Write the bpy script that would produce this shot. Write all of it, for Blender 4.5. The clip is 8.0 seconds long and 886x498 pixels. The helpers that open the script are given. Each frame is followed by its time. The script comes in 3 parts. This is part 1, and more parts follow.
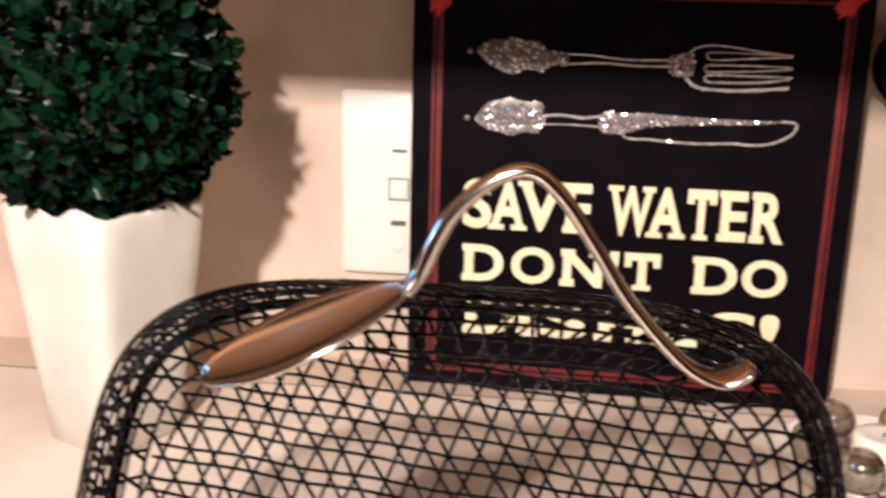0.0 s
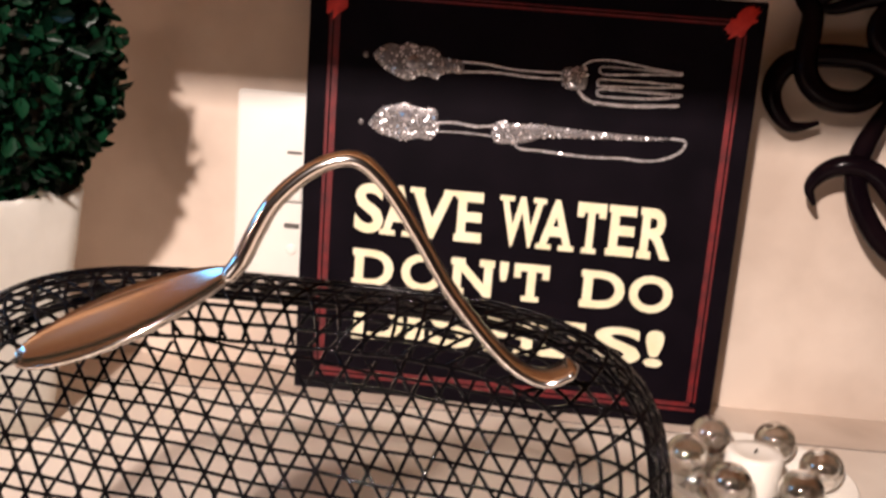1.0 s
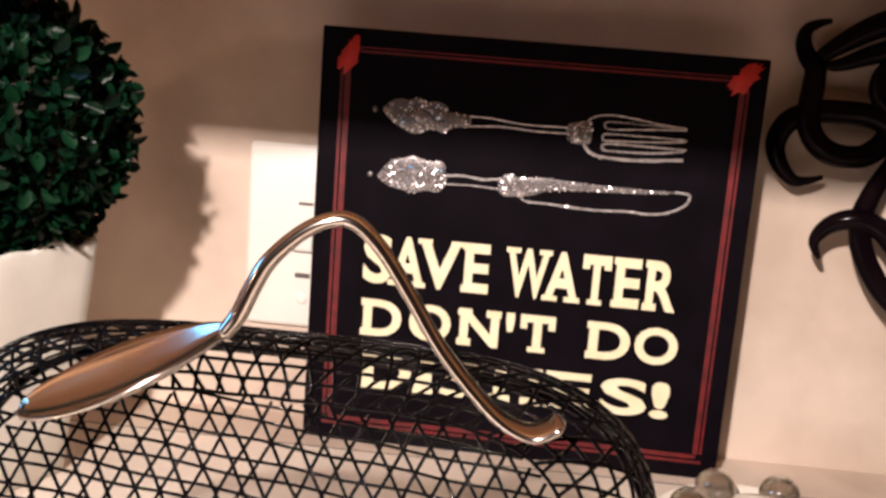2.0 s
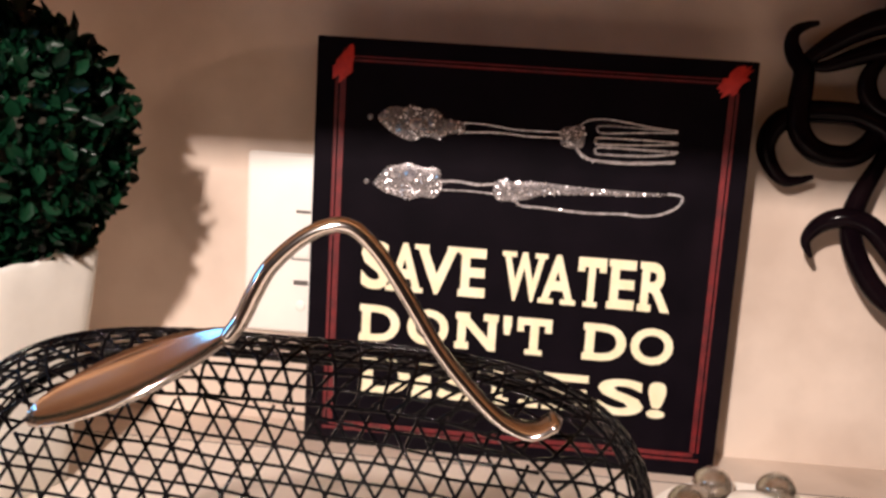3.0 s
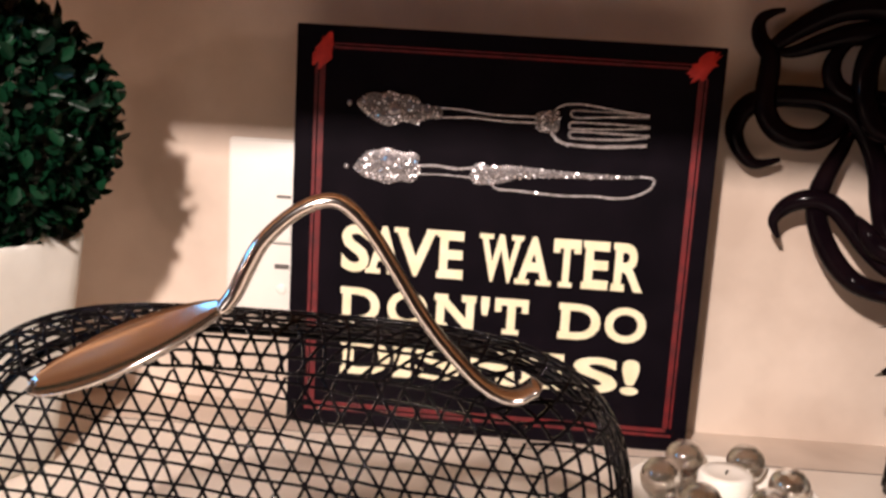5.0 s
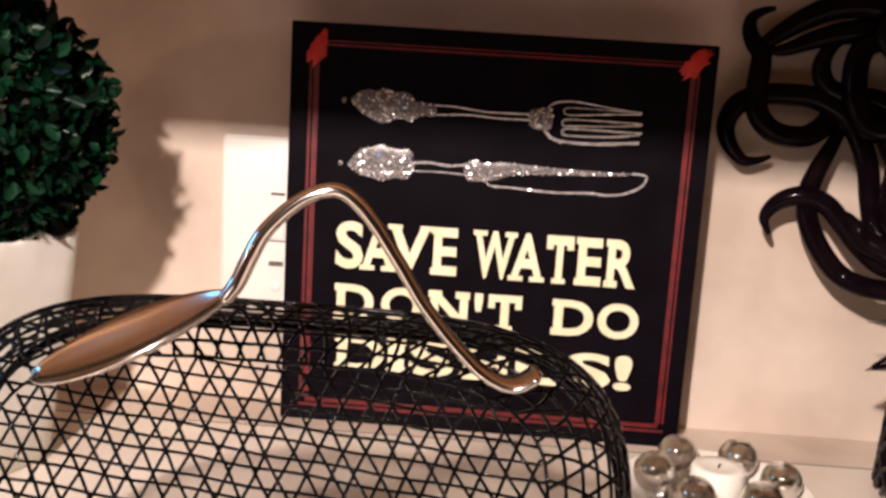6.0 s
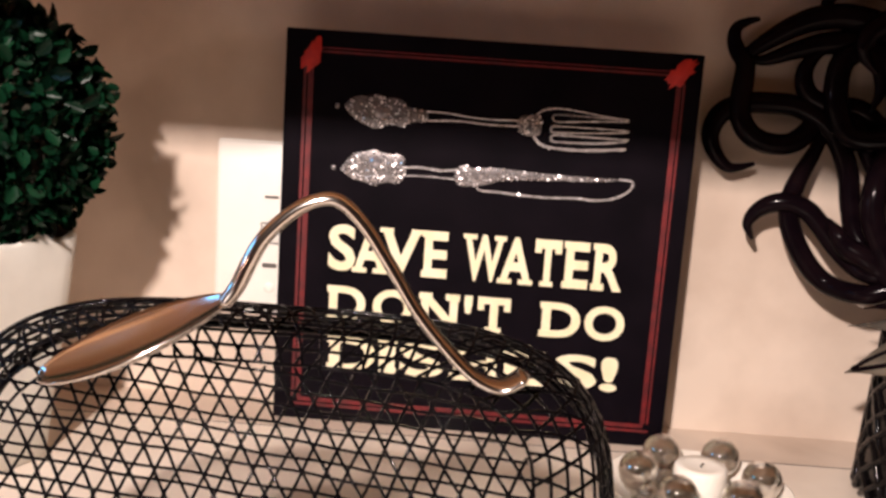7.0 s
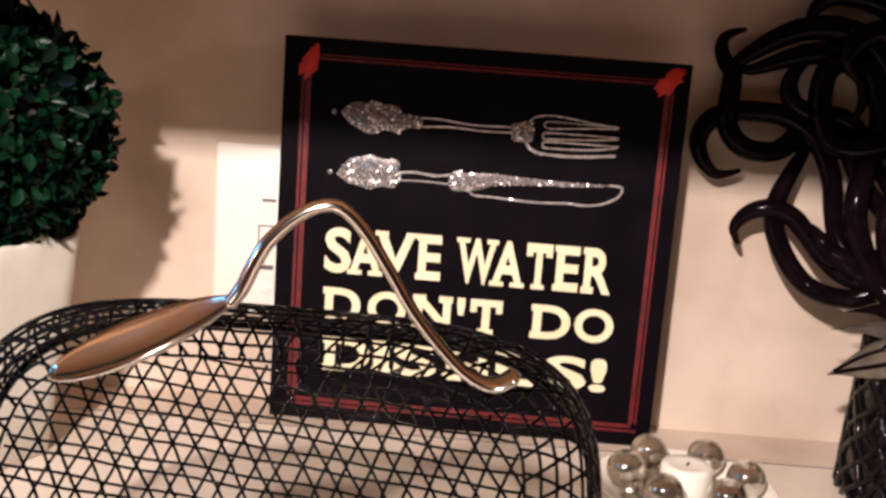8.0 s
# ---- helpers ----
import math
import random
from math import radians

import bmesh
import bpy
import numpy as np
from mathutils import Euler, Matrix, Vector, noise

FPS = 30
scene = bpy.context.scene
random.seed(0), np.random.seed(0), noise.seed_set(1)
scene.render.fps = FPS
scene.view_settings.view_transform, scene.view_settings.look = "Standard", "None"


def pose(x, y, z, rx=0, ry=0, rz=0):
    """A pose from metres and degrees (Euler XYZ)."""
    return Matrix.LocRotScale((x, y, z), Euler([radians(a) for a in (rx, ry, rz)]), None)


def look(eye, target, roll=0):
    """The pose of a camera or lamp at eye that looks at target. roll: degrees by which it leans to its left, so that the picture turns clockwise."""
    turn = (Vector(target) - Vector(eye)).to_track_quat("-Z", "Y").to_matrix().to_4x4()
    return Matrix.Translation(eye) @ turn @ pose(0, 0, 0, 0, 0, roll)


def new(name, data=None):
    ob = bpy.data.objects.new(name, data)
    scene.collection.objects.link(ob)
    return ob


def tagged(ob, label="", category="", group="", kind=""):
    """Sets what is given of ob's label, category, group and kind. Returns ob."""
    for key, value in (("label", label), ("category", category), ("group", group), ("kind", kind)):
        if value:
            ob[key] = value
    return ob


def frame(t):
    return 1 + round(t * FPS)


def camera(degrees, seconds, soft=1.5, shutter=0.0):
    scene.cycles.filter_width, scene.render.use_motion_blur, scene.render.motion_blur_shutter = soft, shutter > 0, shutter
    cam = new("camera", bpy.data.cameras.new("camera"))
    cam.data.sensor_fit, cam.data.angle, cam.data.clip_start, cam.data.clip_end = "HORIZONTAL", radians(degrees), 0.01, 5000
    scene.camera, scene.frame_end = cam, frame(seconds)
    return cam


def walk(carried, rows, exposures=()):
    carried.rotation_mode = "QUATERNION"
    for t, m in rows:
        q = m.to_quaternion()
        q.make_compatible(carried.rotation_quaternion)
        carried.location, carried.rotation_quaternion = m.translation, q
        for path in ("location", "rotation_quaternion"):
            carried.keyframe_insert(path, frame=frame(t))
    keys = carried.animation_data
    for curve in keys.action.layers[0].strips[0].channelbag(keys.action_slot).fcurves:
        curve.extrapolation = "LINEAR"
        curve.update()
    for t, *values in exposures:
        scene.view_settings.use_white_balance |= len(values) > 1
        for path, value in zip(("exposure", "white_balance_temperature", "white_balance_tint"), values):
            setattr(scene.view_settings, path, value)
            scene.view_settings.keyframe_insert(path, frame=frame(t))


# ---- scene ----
cam = camera(45.0, 8.0, soft=2.9, shutter=0.5)
PATH = [
    (0, (-0.033, -0.608, 0.256), (-0.259, 1.308, -0.271), 1.5),
    (0.5, (-0.015, -0.602, 0.248), (-0.154, 1.324, -0.275), 3.2),
    (1, (0.0, -0.603, 0.249), (-0.13, 1.333, -0.238), 4.4),
    (1.5, (0.007, -0.606, 0.254), (-0.161, 1.339, -0.182), 4.9),
    (3, (0.01, -0.617, 0.256), (-0.165, 1.335, -0.141), 3.5),
    (3.5, (0.009, -0.621, 0.254), (-0.15, 1.332, -0.143), 3.3),
    (4, (0.008, -0.627, 0.255), (-0.134, 1.327, -0.15), 3.4),
    (4.5, (0.009, -0.631, 0.255), (-0.123, 1.322, -0.157), 3.4),
    (6, (0.004, -0.637, 0.25), (-0.094, 1.32, -0.152), 3.5),
    (6.5, (0.004, -0.643, 0.251), (-0.084, 1.315, -0.149), 3.6),
    (7, (0.004, -0.65, 0.255), (-0.075, 1.308, -0.147), 3.9),
    (7.5, (0.002, -0.657, 0.257), (-0.062, 1.302, -0.143), 4.3),
    (8, (0.003, -0.665, 0.259), (-0.06, 1.294, -0.139), 4.3),
]
walk(cam, [(t, look(eye, target, roll)) for t, eye, target, roll in PATH])

# ---- light ----
scene.view_settings.exposure = -0.08
world = bpy.data.worlds.new("world")
scene.world = world
world.use_nodes = True
world.node_tree.nodes["Background"].inputs[0].default_value = (0.02, 0.014, 0.009, 1)
world.node_tree.nodes["Background"].inputs[1].default_value = 1.0


def area_lamp(name, eye, target, size, power, colour, size_y=None):
    data = bpy.data.lights.new(name, "AREA")
    data.energy, data.color, data.size = power, colour, size
    if size_y:
        data.shape, data.size_y = "RECTANGLE", size_y
    ob = new(name, data)
    ob.matrix_world = look(eye, target)
    return ob


# room lamp in front of the counter, a weaker lamp along the counter, a small unseen cool light added for the spoon's
# glint
area_lamp("room_lamp", (-0.19, -0.95, 0.60), (-0.05, 0.0, 0.1), 0.040, 19.5, (1.0, 0.83, 0.77))
area_lamp("side_lamp", (-1.0, -0.77, 0.365), (-0.12, 0.0, 0.24), 0.02, 1.1, (1.0, 0.66, 0.52))
# no known source: placed so its reflection gives the blue glint on the steel
area_lamp("added_cool_glint_light", (-0.325, -0.27, 0.250), (-0.085, -0.30, 0.16), 0.10, 0.10, (0.12, 0.52, 1.0), 0.05)


# ---- materials ----
def shader(name, colour, rough=0.5, metal=0.0, second=None, scale=30.0, detail=5.0, bump=0.0, bump_scale=200.0, spec=0.5, coat=0.0, spread=(0.35, 0.65)):
    m = bpy.data.materials.new(name)
    m.use_nodes = True
    nodes, links = m.node_tree.nodes, m.node_tree.links
    bsdf = nodes["Principled BSDF"]
    bsdf.inputs["Base Color"].default_value = (*colour, 1)
    bsdf.inputs["Roughness"].default_value = rough
    bsdf.inputs["Metallic"].default_value = metal
    bsdf.inputs["Specular IOR Level"].default_value = spec
    bsdf.inputs["Coat Weight"].default_value = coat
    where = nodes.new("ShaderNodeTexCoord").outputs["Object"]
    if second:
        grain = nodes.new("ShaderNodeTexNoise")
        grain.inputs["Scale"].default_value, grain.inputs["Detail"].default_value = scale, detail
        links.new(where, grain.inputs["Vector"])
        ramp = nodes.new("ShaderNodeValToRGB")
        ramp.color_ramp.elements[0].position, ramp.color_ramp.elements[1].position = spread
        ramp.color_ramp.elements[0].color, ramp.color_ramp.elements[1].color = (*colour, 1), (*second, 1)
        links.new(grain.outputs["Fac"], ramp.inputs["Fac"])
        links.new(ramp.outputs["Color"], bsdf.inputs["Base Color"])
    if bump:
        fine = nodes.new("ShaderNodeTexNoise")
        fine.inputs["Scale"].default_value, fine.inputs["Detail"].default_value = bump_scale, 4.0
        links.new(where, fine.inputs["Vector"])
        relief = nodes.new("ShaderNodeBump")
        relief.inputs["Strength"].default_value, relief.inputs["Distance"].default_value = bump, 0.001
        links.new(fine.outputs["Fac"], relief.inputs["Height"])
        links.new(relief.outputs["Normal"], bsdf.inputs["Normal"])
    return m


WALL = shader("beige_wall", (0.51, 0.41, 0.33), 0.6, second=(0.70, 0.59, 0.49), scale=11.0, bump=0.25, bump_scale=60.0)
COUNTER = shader("beige_counter", (0.68, 0.59, 0.50), 0.35, second=(0.78, 0.70, 0.60), scale=18.0, bump=0.15, bump_scale=90.0)
JOINT = shader("dark_joint", (0.02, 0.015, 0.012), 0.9, second=(0.03, 0.02, 0.018))
ROOM = shader("room_wall", (0.17, 0.12, 0.09), 0.7, second=(0.22, 0.16, 0.12), scale=4.0)
WOOD = shader("brown_wood", (0.34, 0.17, 0.08), 0.4, second=(0.46, 0.25, 0.12), scale=9.0)
BLACK_BOARD = shader("black_board", (0.0024, 0.0015, 0.0030), 0.5, second=(0.0045, 0.0028, 0.0050), scale=40.0, bump=0.08, bump_scale=400.0, spec=0.05)
RED = shader("red_paint", (0.07, 0.003, 0.005), 0.5, second=(0.15, 0.006, 0.008), scale=120.0)
RED_BLOB = shader("red_felt", (0.45, 0.014, 0.010), 0.6, second=(0.58, 0.026, 0.016), scale=180.0, bump=0.4, bump_scale=500.0)
CREAM = shader("cream_letter", (0.80, 0.71, 0.46), 0.55, second=(0.86, 0.79, 0.56), scale=90.0)
WIRE = shader("black_wire", (0.0010, 0.0008, 0.0012), 0.05, second=(0.002, 0.0016, 0.002), scale=200.0, bump=0.8, bump_scale=420.0, spec=0.10)
STEEL = shader("polished_steel", (0.74, 0.68, 0.62), 0.15, 1.0, second=(0.78, 0.73, 0.68), scale=60.0, bump=0.03, bump_scale=120.0)
POT_WHITE = shader("white_ceramic", (0.62, 0.60, 0.54), 0.35, second=(0.74, 0.72, 0.65), scale=25.0, bump=0.3, bump_scale=45.0)
SOIL_AND_GAPS = shader("dark_soil_and_gaps", (0.02, 0.02, 0.012), 0.9, second=(0.035, 0.03, 0.02), scale=150.0)
PLASTIC_WHITE = shader("white_plastic", (0.80, 0.78, 0.72), 0.35, second=(0.83, 0.81, 0.75), scale=40.0)
SLOT = shader("grey_slot", (0.10, 0.09, 0.08), 0.6)
CURL = shader("black_gloss", (0.003, 0.0015, 0.0025), 0.13, second=(0.006, 0.003, 0.004), scale=80.0, bump=0.05, bump_scale=160.0, spec=0.06)
CROC = shader("black_woven", (0.002, 0.0014, 0.002), 0.12, second=(0.006, 0.005, 0.005), scale=160.0, bump=0.9, bump_scale=140.0, spec=0.2)
WAX = shader("white_wax", (0.85, 0.80, 0.70), 0.5, second=(0.88, 0.84, 0.76), scale=60.0)
GREY_LEAF = shader("grey_striped_leaf", (0.08, 0.068, 0.053), 0.15, second=(0.13, 0.11, 0.085), scale=120.0)
SMOKY = shader("smoky_gloss", (0.05, 0.043, 0.036), 0.1, second=(0.09, 0.078, 0.065), scale=90.0)


def glitter_material(name, dark, light):
    m = bpy.data.materials.new(name)
    m.use_nodes = True
    nodes, links = m.node_tree.nodes, m.node_tree.links
    bsdf = nodes["Principled BSDF"]
    bsdf.inputs["Metallic"].default_value, bsdf.inputs["Roughness"].default_value = 0.5, 0.25
    cells = nodes.new("ShaderNodeTexVoronoi")
    cells.inputs["Scale"].default_value = 1300.0
    links.new(nodes.new("ShaderNodeTexCoord").outputs["Object"], cells.inputs["Vector"])
    ramp = nodes.new("ShaderNodeValToRGB")
    ramp.color_ramp.elements[0].color, ramp.color_ramp.elements[1].color = (*dark, 1), (*light, 1)
    links.new(cells.outputs["Color"], ramp.inputs["Fac"])
    links.new(ramp.outputs["Color"], bsdf.inputs["Base Color"])
    relief = nodes.new("ShaderNodeBump")
    relief.inputs["Strength"].default_value, relief.inputs["Distance"].default_value = 1.0, 0.0015
    links.new(cells.outputs["Color"], relief.inputs["Height"])
    links.new(relief.outputs["Normal"], bsdf.inputs["Normal"])
    return m


def leaf_material():
    m = bpy.data.materials.new("boxwood_leaf")
    m.use_nodes = True
    nodes, links = m.node_tree.nodes, m.node_tree.links
    bsdf = nodes["Principled BSDF"]
    bsdf.inputs["Roughness"].default_value = 0.30
    bsdf.inputs["Specular IOR Level"].default_value = 0.14
    ramp = nodes.new("ShaderNodeValToRGB")
    ramp.color_ramp.elements[0].color, ramp.color_ramp.elements[1].color = (0.0004, 0.003, 0.0018, 1), (0.004, 0.027, 0.011, 1)
    links.new(nodes.new("ShaderNodeNewGeometry").outputs["Random Per Island"], ramp.inputs["Fac"])
    links.new(ramp.outputs["Color"], bsdf.inputs["Base Color"])
    return m


GLITTER = glitter_material("silver_glitter", (0.30, 0.28, 0.28), (0.95, 0.92, 0.92))
GLITTER_GROUND = glitter_material("grey_glitter", (0.11, 0.10, 0.10), (0.46, 0.43, 0.43))
JEWEL = shader("faceted_grey_stone", (0.25, 0.24, 0.26), 0.08, 0.6, second=(0.55, 0.53, 0.56), scale=300.0)
SILVERED = shader("silvered_glass", (0.86, 0.83, 0.78), 0.04, 0.45, second=(0.90, 0.87, 0.82), scale=40.0)
SILVERED.node_tree.nodes["Principled BSDF"].inputs["Transmission Weight"].default_value = 1.0
FLAKE = shader("glitter_flake", (0.86, 0.84, 0.85), 0.28, 1.0)
LEAF = leaf_material()


# ---- building helpers ----
def part(name, bm, material, parent=None, label="", smooth=True):
    """Links a bmesh as one mesh object under a thing or a part."""
    data = bpy.data.meshes.new(name)
    bm.to_mesh(data)
    bm.free()
    data.materials.append(material)
    for poly in data.polygons:
        poly.use_smooth = smooth
    ob = new(name, data)
    ob.parent = parent
    return tagged(ob, label)


def thing(name, label, category, at=(0, 0, 0), turn=0.0, group="", kind=""):
    ob = new(name)
    ob.matrix_world = pose(*at, 0, 0, turn)
    return tagged(ob, label, category, group, kind)


def box(bm, x0, x1, y0, y1, z0, z1, bevel=0.0):
    made = bmesh.ops.create_cube(bm, size=1.0, matrix=Matrix.Translation(((x0 + x1) / 2, (y0 + y1) / 2, (z0 + z1) / 2)) @ Matrix.Diagonal((x1 - x0, y1 - y0, z1 - z0, 1)))
    if bevel:
        edges = list({e for v in made["verts"] for e in v.link_edges})
        bmesh.ops.bevel(bm, geom=edges, offset=bevel, segments=2, affect="EDGES", profile=0.5)
    return bm


def tube(bm, points, radii, sides=8, closed=False, flat=1.0, caps=True):
    """A tube along points, of a radius per point; flat squeezes it across its up direction."""
    pts = [Vector(p) for p in points]
    n = len(pts)
    if isinstance(radii, (int, float)):
        radii = [radii] * n
    rings, normal = [], None
    for i in range(n):
        a = pts[i - 1] if (i or closed) else pts[0]
        b = pts[(i + 1) % n] if (i < n - 1 or closed) else pts[-1]
        ahead = (b - a).normalized()
        if normal is None:
            normal = ahead.orthogonal().normalized()
        normal = (normal - ahead * normal.dot(ahead)).normalized()
        across = ahead.cross(normal)
        rings.append([bm.verts.new(pts[i] + radii[i] * (math.cos(2 * math.pi * k / sides) * normal * flat + math.sin(2 * math.pi * k / sides) * across)) for k in range(sides)])
    for i in range(n if closed else n - 1):
        r, s = rings[i], rings[(i + 1) % n]
        for k in range(sides):
            bm.faces.new((r[k], r[(k + 1) % sides], s[(k + 1) % sides], s[k]))
    if caps and not closed:
        bm.faces.new(rings[0][::-1])
        bm.faces.new(rings[-1])
    return bm


def lathe(bm, profile, sides=40, at=(0, 0, 0), wave=None):
    """Turns a profile of (radius, height) round the z axis."""
    rings = []
    for r, z in profile:
        ring = []
        for k in range(sides):
            a = 2 * math.pi * k / sides
            rr, zz = wave(r, z, a) if wave else (r, z)
            ring.append(bm.verts.new((at[0] + rr * math.cos(a), at[1] + rr * math.sin(a), at[2] + zz)))
        rings.append(ring)
    for r, s in zip(rings, rings[1:]):
        for k in range(sides):
            bm.faces.new((r[k], r[(k + 1) % sides], s[(k + 1) % sides], s[k]))
    bm.faces.new(rings[0][::-1])
    bm.faces.new(rings[-1])
    return bm


def spline(points, steps=8):
    """Catmull-Rom points through the given ones."""
    p = [Vector(q) for q in points]
    p = [p[0] * 2 - p[1]] + p + [p[-1] * 2 - p[-2]]
    out = []
    for i in range(1, len(p) - 2):
        for s in range(steps):
            t = s / steps
            a, b, c, d = p[i - 1], p[i], p[i + 1], p[i + 2]
            out.append(0.5 * (2 * b + (c - a) * t + (2 * a - 5 * b + 4 * c - d) * t * t + (3 * b - a - 3 * c + d) * t ** 3))
    return out + [p[-2]]


# ---- the setting ----
WALL_TURN = 1.2
COUNTER_Z = 0.003


def back(x, y, z):
    """A place given along the back wall (x), out of it (y, towards the room negative) and up."""
    a = radians(WALL_TURN)
    return (x * math.cos(a) - y * math.sin(a), 0.036 + x * math.sin(a) + y * math.cos(a), z)


def setting():
    turn = Matrix.Translation((0, 0.036, 0)) @ Matrix.Rotation(radians(WALL_TURN), 4, "Z")

    def slab(name, material, label, *sizes):
        ob = part(name, box(bmesh.new(), *sizes), material, None, "", False)
        ob.matrix_world = turn
        tagged(ob, label, name.split("_")[0], "", "structure")
        return ob

    slab("wall_north", WALL, "beige mottled plaster kitchen wall behind the counter", -2.0, 2.0, 0.0, 0.12, -0.9, 2.3)
    slab("wall_south", ROOM, "warm brown painted room wall", -2.0, 2.0, -3.2, -3.1, -0.9, 2.3)
    slab("wall_west", ROOM, "warm brown painted room wall", -2.1, -2.0, -3.2, 0.12, -0.9, 2.3)
    slab("wall_east", ROOM, "warm brown painted room wall", 2.0, 2.1, -3.2, 0.12, -0.9, 2.3)
    slab("ceiling", ROOM, "plain warm ceiling of the room", -2.1, 2.1, -3.2, 0.12, 2.3, 2.4)
    slab("floor", WOOD, "dark brown wooden room floor", -2.1, 2.1, -3.2, 0.12, -1.0, -0.9)
    counter = slab("counter", COUNTER, "beige stone-look countertop with a thin dark joint", -1.6, 1.6, -0.62, -0.0505, -0.04, COUNTER_Z)
    rear = slab("counter_rear_strip", WALL, "beige rear strip of the countertop along the wall", -1.6, 1.6, -0.0486, 0.0, -0.04, COUNTER_Z)
    slab("joint", JOINT, "thin dark joint line in the countertop", -1.6, 1.6, -0.0505, -0.0486, -0.04, COUNTER_Z - 0.0002)
    # unseen block, added so its lower edge shades the upper wall from the room lamp
    cabinet = tagged(part("light_cutoff_block", box(bmesh.new(), -1.5, 1.5, -0.335, -0.001, 0.318, 1.2, 0.004), WOOD, None, "", False), "unseen brown wooden block above the counter, added to cut the lamp off the upper wall", "cabinet")
    cabinet.matrix_world = turn
    base = tagged(part("base_cabinet", box(bmesh.new(), -1.6, 1.6, -0.58, -0.001, -0.9, -0.0402), WOOD, None, "", False), "brown wooden base cabinet under the countertop", "cabinet")
    base.matrix_world = turn


setting()


# ---- the sign ----
def glyph(char, material, parent, x0, x1, z0, z1, y, serif=True):
    """One bold raised letter of the built-in font, fitted to its box, with slab serifs."""
    data = bpy.data.curves.new("letter", "FONT")
    data.body, data.extrude, data.offset = char, 0.03, 0.028
    data.resolution_u = 4
    ob = bpy.data.objects.new("letter", data)
    scene.collection.objects.link(ob)
    bpy.context.view_layer.update()
    mesh = bpy.data.meshes.new_from_object(ob.evaluated_get(bpy.context.evaluated_depsgraph_get()))
    bpy.data.objects.remove(ob)
    bm = bmesh.new()
    bm.from_mesh(mesh)
    bpy.data.meshes.remove(mesh)
    xs, ys = [v.co.x for v in bm.verts], [v.co.y for v in bm.verts]
    ax, bx, ay, by = min(xs), max(xs), min(ys), max(ys)
    inset = 0.0014 if serif and char in "DNTHIEAVWR" else 0.0
    if char in "TIAVW'!SO":
        inset = 0.0
    for v in bm.verts:
        x, h, d = v.co
        v.co = (x0 + inset + (x - ax) / (bx - ax) * (x1 - x0 - inset), y - 0.0004 - d * 0.012, z0 + (h - ay) / (by - ay) * (z1 - z0))
    bar, t = [], 0.0042
    w = x1 - x0
    if serif:
        if char in "DR":
            bar = [(x0, x0 + 0.45 * w, z1 - t, z1), (x0, x0 + 0.42 * w, z0, z0 + t)]
        if char == "E":
            bar = [(x0, x0 + 0.4 * w, z1 - t, z1), (x0, x0 + 0.4 * w, z0, z0 + t)]
        if char == "H":
            bar = [(x0 - 0.001, x0 + 0.40 * w, z1 - t, z1), (x1 - 0.38 * w, x1 + 0.001, z1 - t, z1), (x0 - 0.001, x0 + 0.40 * w, z0, z0 + t), (x1 - 0.38 * w, x1 + 0.001, z0, z0 + t)]
        if char == "N":
            bar = [(x0, x0 + 0.34 * w, z1 - t, z1), (x1 - 0.32 * w, x1 + 0.001, z1 - t, z1), (x0, x0 + 0.34 * w, z0, z0 + t)]
        if char == "I":
            bar = [(x0 - 0.001, x1 + 0.001, z1 - t, z1), (x0 - 0.001, x1 + 0.001, z0, z0 + t)]
        if char == "T":
            bar = [(x0, x0 + 0.004, z1 - 0.0085, z1), (x1 - 0.004, x1, z1 - 0.0085, z1), (x0 + 0.25 * w, x1 - 0.25 * w, z0, z0 + 0.003)]
        if char == "A":
            bar = [(x0 - 0.001, x0 + 0.4 * w, z0, z0 + 0.003), (x1 - 0.4 * w, x1 + 0.001, z0, z0 + 0.003)]
        if char in "VW":
            bar = [(x0 - 0.001, x0 + 0.30 * w, z1 - 0.003, z1), (x1 - 0.26 * w, x1 + 0.001, z1 - 0.003, z1)]
    for a, b, c, d in bar:
        box(bm, a, b, y - 0.0009, y - 0.0001, c, d)
    return part("letter", bm, material, parent, "", False)


def flat_shape(outline, y, depth):
    """A raised plate with a rounded edge, from an outline of (x, z)."""
    bm = bmesh.new()
    n = len(outline)
    area = sum(a[0] * b[1] - b[0] * a[1] for a, b in zip(outline, outline[1:] + outline[:1]))
    turn = 1 if area > 0 else -1
    rings = []
    for inset, d in ((0.0, 0.0), (0.0002, depth * 0.7), (0.0006, depth)):
        ring = []
        for i, (x, z) in enumerate(outline):
            ax, az = outline[i - 1]
            bx, bz = outline[(i + 1) % n]
            size = math.hypot(bx - ax, bz - az) or 1.0
            ring.append(bm.verts.new((x - turn * (bz - az) / size * inset, y - d, z + turn * (bx - ax) / size * inset)))
        rings.append(ring)
    for r, s in zip(rings, rings[1:]):
        for i in range(n):
            bm.faces.new((r[i], r[(i + 1) % n], s[(i + 1) % n], s[i]))
    bm.faces.new(rings[-1])
    bmesh.ops.recalc_face_normals(bm, faces=bm.faces)
    return bm


def sparkles(y, rng, outline, count, size):
    """Glitter flakes scattered inside an outline of (x, z), each a small tilted six-sided chip."""
    bm = bmesh.new()
    xs, zs = [p[0] for p in outline], [p[1] for p in outline]
    made = 0
    while made < count:
        x, z = rng.uniform(min(xs), max(xs)), rng.uniform(min(zs), max(zs))
        inside = False
        for (ax, az), (bx, bz) in zip(outline, outline[1:] + outline[:1]):
            if (az > z) != (bz > z) and x < (bx - ax) * (z - az) / (bz - az) + ax:
                inside = not inside
        if inside:
            chip(bm, x, y, z, size * rng.uniform(0.6, 1.3), rng)
            made += 1
    return bm


